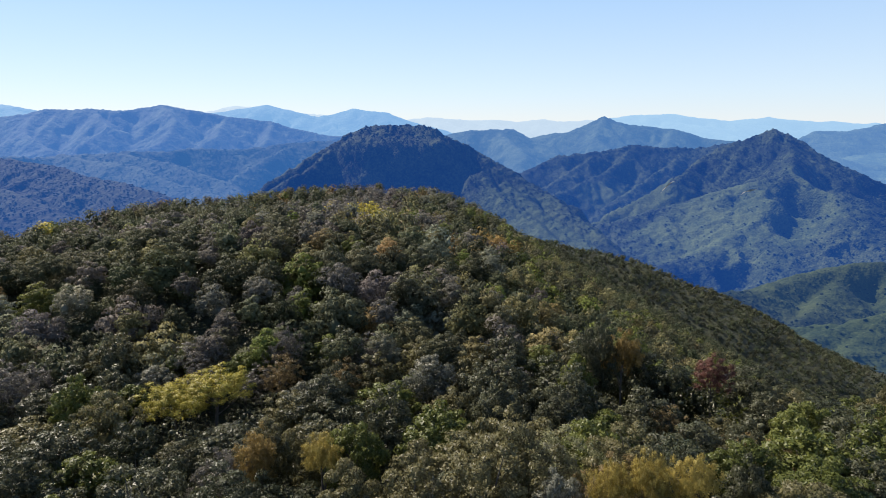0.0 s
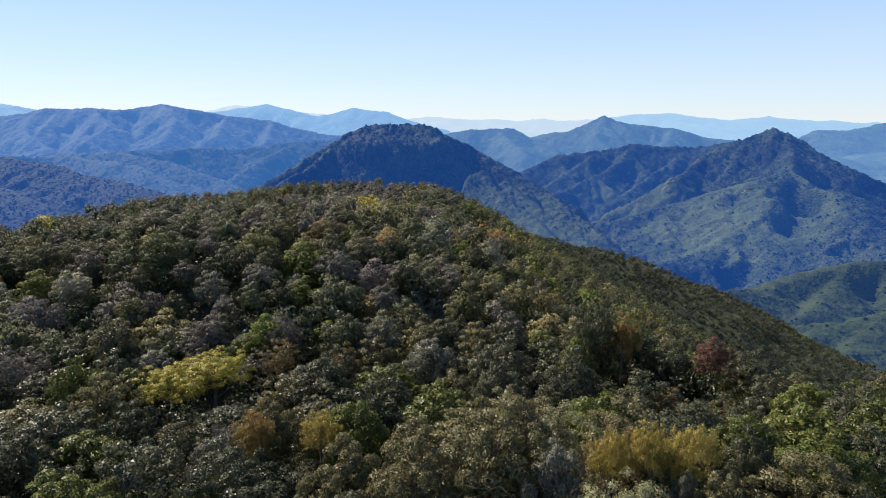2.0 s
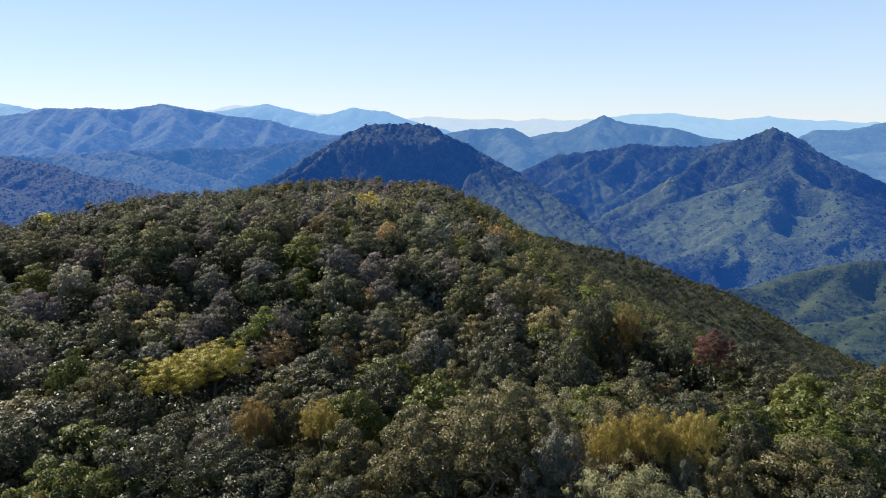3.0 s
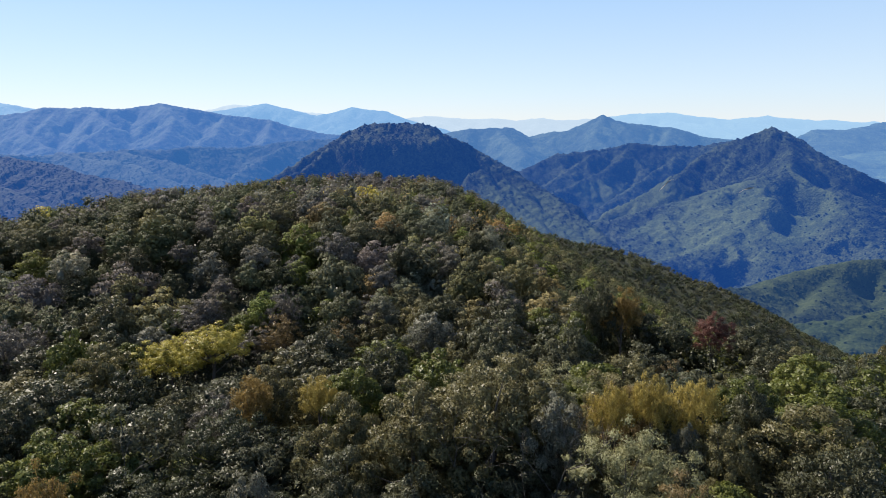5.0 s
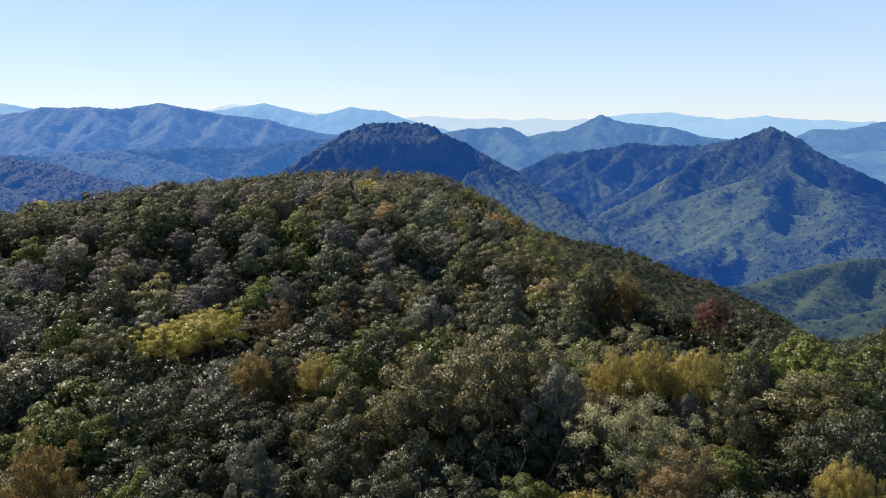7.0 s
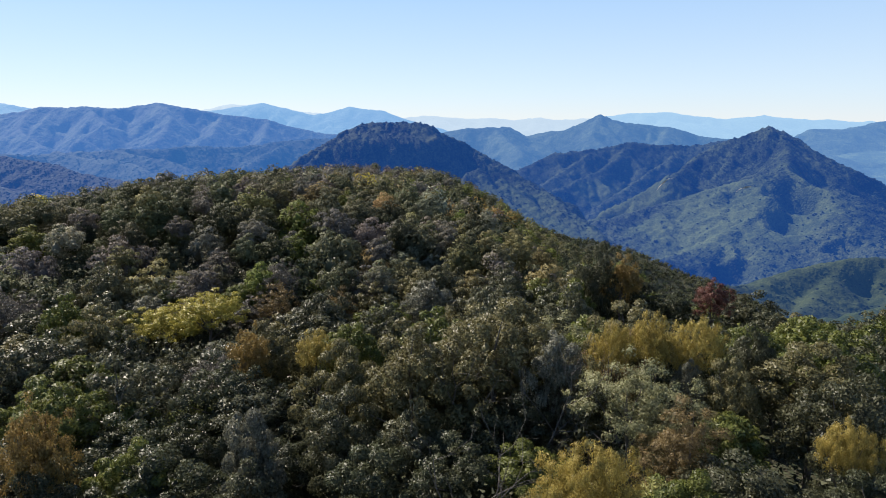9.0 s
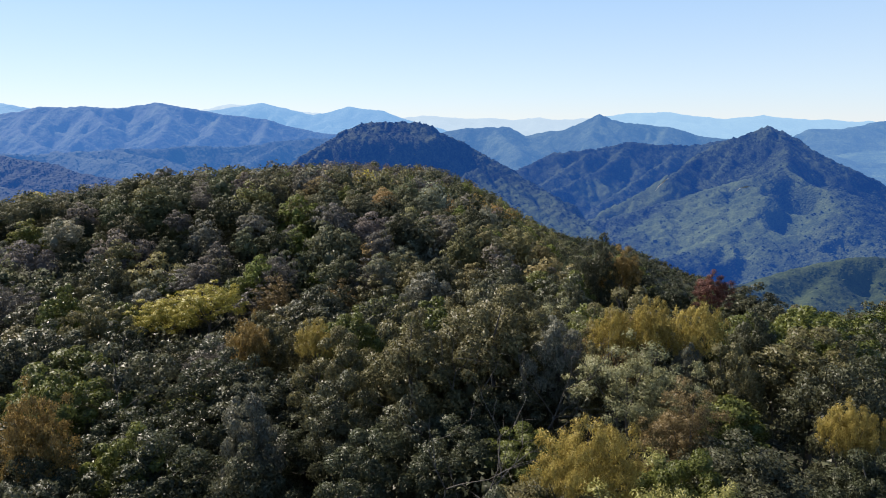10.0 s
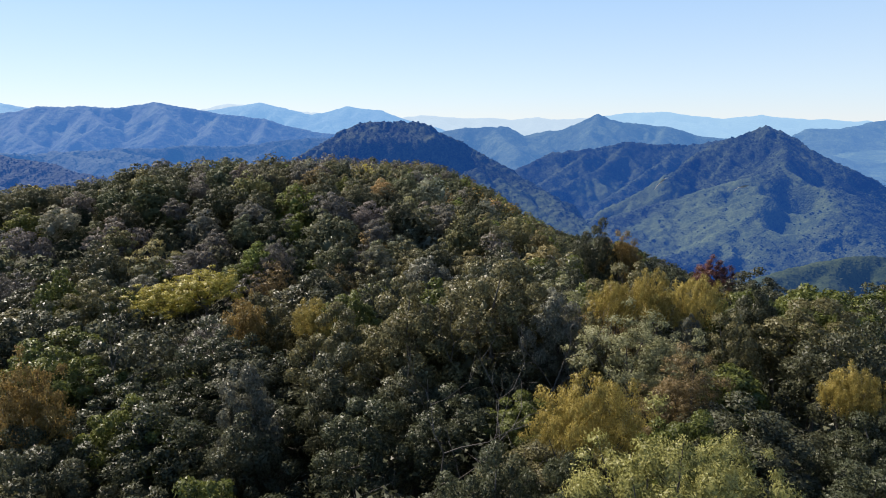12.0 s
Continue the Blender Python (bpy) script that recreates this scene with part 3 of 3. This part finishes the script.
LABELS = {
    "deep": "very dark green tree with a dense rounded crown",
    "dark": "dark green broadleaf tree with a dense clumpy crown", "green": "bright green broadleaf tree in the forest canopy",
    "olive": "olive green tree with a dense rounded crown", "silver": "silvery grey-green tree with glossy pale leaves",
    "grey": "grey-brown twiggy tree with a domed crown", "lime": "pale yellow-green feathery tree standing in sunlight",
    "sage": "pale sage green feathery tree in sunlight",
    "yellow": "yellow-green autumn tree with a broad crown", "gold": "golden autumn tree with fine feathery leaves",
    "orange": "orange-brown autumn tree among green trees", "brown": "brown half-bare tree with drying leaves", "red": "small reddish tree at the edge of the spur",
}
LEVELS = {"near": (28000, 0.7, 10), "middle": (14000, 0.92, 7), "far": (6200, 1.3, 4)}
MADE = {}


def tree_meshes(kind, level, variant):
    key = (kind, level, variant)
    if key not in MADE:
        rng = np.random.default_rng(1000 + sorted(FORMS).index(kind) * 50 + variant)
        radius, height, number, size, length, width, dense = FORMS[kind]
        count, scale, limbs = LEVELS[level]
        feathery = kind in FEATHERY
        clumps, cores = crown_form(rng, radius, height, TALL, number, size, 6 if feathery else 5, 1.0 if feathery else 0.25)
        look_of = dict(outer=0.15, fill=0.35, ragged=0.55) if feathery else dict(outer=0.6, ragged=0.7)
        crown = foliage_mesh("crown", *leaves(rng, clumps, cores, int(count * dense), length * scale, width * scale, 2 if level == "near" else 1, dome=(0, 0, TALL - height * 0.8), **look_of))
        crown.materials.append(LEAF[kind])
        v, f = trunk_mesh(rng, clumps, TALL, 0.17, limbs)
        trunk = mesh_of("trunk", v, f, True)
        trunk.materials.append(BARK)
        MADE[key] = (crown, trunk)
    return MADE[key]


PROTO = {}


def tree(kind, x, y, top, level, wide=1.0, variant=0, turn=0.0, foot=None):
    """A tree whose crown reaches the height top; wide: its crown's width against the usual one."""
    g = float(ground_height(x, y)) if foot is None else foot
    m = pose(x, y, g, 0, 0, turn) @ Matrix.Diagonal((wide, wide, max((top - g) / TALL, 0.4), 1))
    key = (kind, level, variant)
    crown, trunk = tree_meshes(*key)
    root = new("tree")
    root.matrix_basis = m
    for name, me in (("trunk", trunk), ("crown", crown)):
        new(name, me).parent = root
    return tagged(root, LABELS[kind], "tree", group="forest trees")


# trees that stand out: kind, x, y, top, width
WESTERN = [
    ("orange", -16.9, 25.3, 11.6, 0.65), ("silver", -8.2, 26.3, 10.9, 0.65), ("olive", -5.2, 32.5, 12.0, 0.9), ("olive", -1.2, 29.2, 14.0, 1.05),
    ("yellow", -23.4, 52.6, 7.9, 1.0), ("yellow", -19.9, 52.7, 9.2, 1.25), ("orange", -11.7, 38.8, 10.5, 0.6), ("gold", -7.6, 38.4, 10.3, 0.6),
    ("green", -5.5, 40.0, 10.4, 0.85), ("dark", -4.4, 75.0, 12.3, 0.95), ("olive", -11.9, 41.0, 10.2, 0.9), ("deep", 1.0, 24.4, 10.4, 0.8),
    ("deep", -2.7, 24.0, 10.3, 0.85), ("dark", 0.7, 31.9, 11.4, 0.9), ("dark", -4.2, 28.6, 10.8, 0.85), ("dark", -0.9, 26.4, 10.6, 0.7),
    ("deep", -16.2, 23.5, 9.3, 0.8), ("dark", -7.8, 24.4, 9.2, 0.75),
]
EASTERN = [
    ("lime", 5.35, 13.2, 14.55, 0.95), ("lime", 7.4, 14.2, 13.4, 0.6), ("gold", 4.4, 16.7, 14.1, 0.6), ("deep", 1.6, 15.8, 12.6, 0.65),
    ("brown", 9.5, 22.5, 12.7, 0.8), ("green", 20.5, 31.5, 12.4, 0.95), ("green", 17.6, 34.6, 11.9, 0.85), ("dark", 15.7, 30.2, 13.3, 0.55),
    ("olive", 13.8, 28.2, 12.3, 0.5), ("sage", 8.4, 25.2, 13.5, 1.0), ("gold", 8.3, 28.8, 13.8, 0.42), ("gold", 10.2, 28.8, 14.3, 0.52),
    ("gold", 12.3, 28.9, 13.9, 0.48), ("olive", 12.9, 26.6, 12.9, 0.6), ("silver", 11.4, 27.2, 12.9, 0.36), ("olive", 7.1, 27.4, 12.7, 0.42),
    ("gold", 14.7, 21.0, 12.6, 0.42), ("olive", 2.4, 29.4, 14.8, 1.1), ("olive", 4.3, 32.4, 14.4, 1.0), ("silver", 5.6, 28.4, 13.6, 0.7),
    ("dark", 14.4, 55.6, 12.7, 0.75), ("orange", 16.6, 55.8, 11.8, 0.8), ("red", 24.4, 54.4, 9.6, 0.8), ("green", 3.7, 23.6, 10.4, 0.75),
    ("deep", 2.3, 26.9, 10.4, 0.75), ("dark", 4.0, 27.6, 10.8, 0.7), ("deep", 3.6, 15.1, 12.9, 0.5), ("deep", 14.4, 19.2, 11.7, 0.7),
    ("deep", 12.4, 16.4, 11.4, 0.85), ("deep", 15.6, 16.8, 11.2, 0.85),
]
SPECIAL = WESTERN + EASTERN


def spread(near_edge, far_edge, spacing, seed, half=37.5):
    """Places on a shaken hexagonal grid, in the stretch in front of the clearing that the view takes in."""
    rng = np.random.default_rng(seed)
    out = []
    for i, y in enumerate(np.arange(near_edge, far_edge, spacing * 0.87)):
        w = y * math.tan(radians(half)) + 3
        for x in np.arange(-w + (i % 2) * spacing / 2, w, spacing):
            out.append((x + rng.uniform(-0.32, 0.32) * spacing, y + rng.uniform(-0.32, 0.32) * spacing))
    return out


def kind_at(rng, x, y):
    """Grey twiggy trees gather on the hill's top and west side, green ones on its east flank."""
    patch = float(fbm(x / 30, y / 30, 2, 90))
    far, west = float(ss(58, 90, y)), float(ss(-9, -22, x))
    grey = 0.03 + 0.34 * far * float(ss(0.36, 0.58, patch)) + 0.38 * float(ss(42, 62, y)) * west * float(ss(0.3, 0.55, patch))
    if rng.random() < min(grey, 0.72):
        return "grey"
    r = rng.random()
    for kind, upto in (("dark", 0.42), ("deep", 0.55), ("olive", 0.73), ("green", 0.88 - 0.09 * max(far, 0.8 * west)), ("silver", 0.905), ("brown", 0.94), ("orange", 0.975), ("gold", 0.985), ("yellow", 0.992)):
        if r < upto:
            return kind
    return "lime"


def plant_forest():
    rng = np.random.default_rng(4)
    taken = [(s[1], s[2], (2.7 if s[0] == "lime" else 2.0) * s[4] + 0.3) for s in SPECIAL]
    bright = [(s[1], s[2], 2.0 * s[4] + 0.3) for s in SPECIAL if s[0] in ("gold", "yellow", "lime", "red")]
    for k, (kind, x, y, top, wide) in enumerate(SPECIAL):
        tree(kind, x, y, top, "near" if y < 24 else "middle", wide, k % 2, 47.0 * k)
    for near_edge, far_edge, spacing, level, seed in ((10.5, 20.5, 3.4, "near", 1), (20.5, 36, 3.9, "middle", 2), (36, 61, 4.1, "far", 3)):
        for x, y in spread(near_edge, far_edge, spacing, seed):
            wide = rng.uniform(0.7, 1.15)
            if any(math.hypot(x - a, y - b) < c + wide * 1.0 for a, b, c in taken):
                continue
            kind = kind_at(rng, x, y)
            if kind in ("gold", "yellow", "orange", "lime"):
                kind = "olive"
            before = any(0 < b - y < 9 and abs(x / y - a / b) * y < c + wide * 1.5 for a, b, c in bright)
            if kind == "brown" and y < 40:
                kind = "olive"
            if x > 8:
                kind = ("deep", "dark", "dark", "green", "olive", "olive", "dark", "deep", "green", "brown")[int(rng.integers(10))]
            if kind == "deep" and y > 36 and x < 8:
                kind = "olive" if rng.random() < 0.5 else "dark"
            if x < -8 and y < 36 and kind in ("olive", "silver") and rng.random() < 0.6:
                kind = "dark"
            if -10 < x < 8 and 30 < y < 44 and kind in ("dark", "deep", "grey"):
                kind = ("olive", "olive", "sage", "dark")[int(rng.integers(4))]
            # middle strip: dark trees, chosen so that leaf colour carries the shade there
            if (y < 23 and -7 < x < 2.5) or (y < 16 and kind not in ("dark", "green", "olive")):
                kind = "deep" if x > 6 or rng.random() < 0.7 else "dark"
            if y < 45 and x < -7 and kind in ("dark", "silver", "olive"):
                kind = "deep" if rng.random() < (0.4 if y < 24 else 0.25) else kind
            top = float(canopy(x, y)) + rng.uniform(-2.6, 0.8) - (2.6 if before else 0.0) - (1.8 if y < 22 and -7 < x < 2 else 0.0) - (1.6 if 15 < y < 22 and -4 < x < 1.5 else 0.0) - 0.8 * max(0.0, 16 - y) * 0.25
            tree(kind, x, y, top, level, wide, int(rng.integers(2)), rng.uniform(0, 360))


plant_forest()


def bare_tree(x, y, top, seed):
    """A leafless tree: forked grey limbs down to fine twigs."""
    rng = np.random.default_rng(seed)
    g = float(ground_height(x, y))
    tall = top - g
    parts_of = {"trunk": [], "branch": []}

    def grow(p, way, length, girth, depth):
        mid = p + way * length * 0.5 + Vector(rng.normal(size=3)) * length * 0.06
        end = p + way * length + Vector(rng.normal(size=3)) * length * 0.1
        parts_of["trunk" if depth > 3 else "branch"].append(tube([tuple(p), tuple(mid), tuple(end)], [girth, girth * 0.8, girth * 0.58], 5))
        if depth:
            for k in range(3 if depth < 4 else 2):
                turn = (way + Vector(rng.normal(size=3)) * 0.55 + Vector((0, 0, 0.12))).normalized()
                grow(end if k else mid, turn, length * rng.uniform(0.6, 0.82), girth * 0.52, depth - 1)

    grow(Vector((0, 0, -0.4)), Vector((0.05, 0, 1)), tall * 0.42, 0.085, 4)
    root = new("bare_tree")
    root.matrix_basis = pose(x, y, g)
    for name, pieces in parts_of.items():
        me = mesh_of(name, *joined(pieces), True)
        me.materials.append(BARK)
        new(name, me).parent = root
    tagged(root, "leafless grey tree with fine forked twigs", "tree", group="bare trees")


for place in ((0.9, 18.4, 12.6, 3), (-0.6, 20.6, 11.6, 5), (1.9, 27.0, 13.6, 7), (4.6, 26.4, 13.2, 11), (-18.5, 30.5, 10.6, 13)):
    bare_tree(*place)

# ---------------------------------------------------------------- far woods of the hill, one mass


def tint_material():
    m, n, l, b = material("woods")
    at, geo = n.new("ShaderNodeAttribute"), n.new("ShaderNodeNewGeometry")
    at.attribute_name = "tint"
    r = ramp(n, [(0.0, (0.7, 0.7, 0.7)), (1.0, (1.3, 1.3, 1.3))])
    l.new(geo.outputs["Random Per Island"], r.inputs[0])
    mul = n.new("ShaderNodeMix")
    mul.data_type, mul.blend_type = "RGBA", "MULTIPLY"
    mul.inputs["Factor"].default_value = 1.0
    l.new(at.outputs["Color"], mul.inputs["A"])
    l.new(r.outputs[0], mul.inputs["B"])
    l.new(mul.outputs["Result"], b.inputs["Base Color"])
    b.inputs["Roughness"].default_value = 0.65
    b.inputs["Specular IOR Level"].default_value = 0.12
    tr = n.new("ShaderNodeBsdfTranslucent")
    l.new(mul.outputs["Result"], tr.inputs["Color"])
    ms = n.new("ShaderNodeMixShader")
    ms.inputs[0].default_value = 0.25
    l.new(b.outputs[0], ms.inputs[1])
    l.new(tr.outputs[0], ms.inputs[2])
    l.new(ms.outputs[0], n["Material Output"].inputs["Surface"])
    return m


def far_woods():
    rng = np.random.default_rng(8)
    vs, fs, ns, cs, n = [], [], [], [], 0
    patches = ((-16.5, 146, 5.0, "yellow"), (12, 150, 5.0, "orange"), (-99, 152, 2.6, "yellow"), (-27, 160, 2.5, "gold"))
    for near_edge, far_edge, spacing, count, length, width in ((61, 112, 4.4, 2400, 0.24, 0.17), (112, 262, 4.7, 420, 0.36, 0.28), (262, 470, 5.0, 110, 0.62, 0.5)):
        forms = []
        for v in range(8):
            clumps, cores = crown_form(rng, 2.3, 4.0, 0.0, 30 if count > 1000 else 22, 0.62 if count > 1000 else 0.75, 5 if count > 1000 else 4)
            forms.append(leaves(rng, clumps, cores, count, length, width, dome=(0, 0, -2.8), fill=1.9, outer=0.78, ragged=0.38, upward=0.7))
        for x, y in spread(near_edge, far_edge, spacing, 5):
            if y > 245 and (x < -25 or x < (y - 245) * 0.3 - 10 or y > 452 or x > 300):
                continue
            kind = kind_at(rng, x, y)
            if kind in ("gold", "yellow", "orange", "lime", "red"):
                kind = "olive"
            if y > 245 or x > 14 + (130 - y) * 0.1:
                kind = ("deep", "dark", "dark", "olive", "green")[int(rng.integers(5))] if y < 235 else ("deep", "deep", "dark")[int(rng.integers(3))]
            if kind in ("grey", "olive") and x < -34 and rng.random() < 0.6:
                kind = "deep" if rng.random() < 0.4 else "dark"
            lift = 0.0
            for px, py, pr, pk in patches:
                if math.hypot(x - px, (y - py) * 0.6) < pr:
                    kind, lift = pk, 1.0
            v, f, facing = forms[int(rng.integers(8))]
            a, s = rng.uniform(0, 6.28), (rng.uniform(0.65, 1.05) if rng.random() < 0.72 else rng.uniform(1.15, 1.6)) 
            turn = np.array([[math.cos(a), -math.sin(a), 0], [math.sin(a), math.cos(a), 0], [0, 0, 1]])
            vs.append(v @ turn.T * s + [x, y, float(canopy(x, y)) + rng.uniform(-2.8 if y < 240 else -1.2, 0.8) + lift])
            fs.append(f + n)
            ns.append(facing @ turn.T)
            n += len(v)
            c = np.array(TINTS[kind][1]) * rng.uniform(0.9, 1.6) * rng.uniform(0.94, 1.06, 3)
            cs.append(np.tile([*c, 1.0], (len(v), 1)))
    me = foliage_mesh("woods", np.concatenate(vs), np.concatenate(fs), np.concatenate(ns))
    me.attributes.new("tint", "FLOAT_COLOR", "POINT").data.foreach_set("color", np.concatenate(cs).astype(np.float32).ravel())
    me.materials.append(tint_material())
    tagged(new("woods", me), "mixed green and grey forest covering the hilltop", "forest", kind="stuff")


far_woods()

# ---------------------------------------------------------------- shrubs between the trunks, one mass


def undergrowth():
    rng = np.random.default_rng(21)
    clumps = []
    for near_edge, far_edge, spacing, size, high in ((7, 64, 1.9, 1.05, 4.4), (64, 150, 4.0, 1.8, 2.0)):
        for x, y in spread(near_edge, far_edge, spacing, 9):
            r = size * rng.uniform(0.7, 1.25)
            clumps.append((x, y, float(ground_height(x, y)) + rng.uniform(0.2, high), r, rng.uniform(0.7, 1.1)))
    for k in range(420):
        x, y = rng.uniform(-17, 17), rng.uniform(-14, 8)
        clumps.append((x, y, float(ground_height(x, y)) + rng.uniform(0.0, 0.5), rng.uniform(0.6, 1.2), rng.uniform(0.6, 0.9)))
    me = foliage_mesh("undergrowth", *leaves(rng, clumps, clumps, 340000, 0.23, 0.16, fill=0.3))
    me.materials.append(LEAF["dark"])
    tagged(new("undergrowth", me), "dark green shrubs between the tree trunks", "shrubs", kind="stuff")


undergrowth()
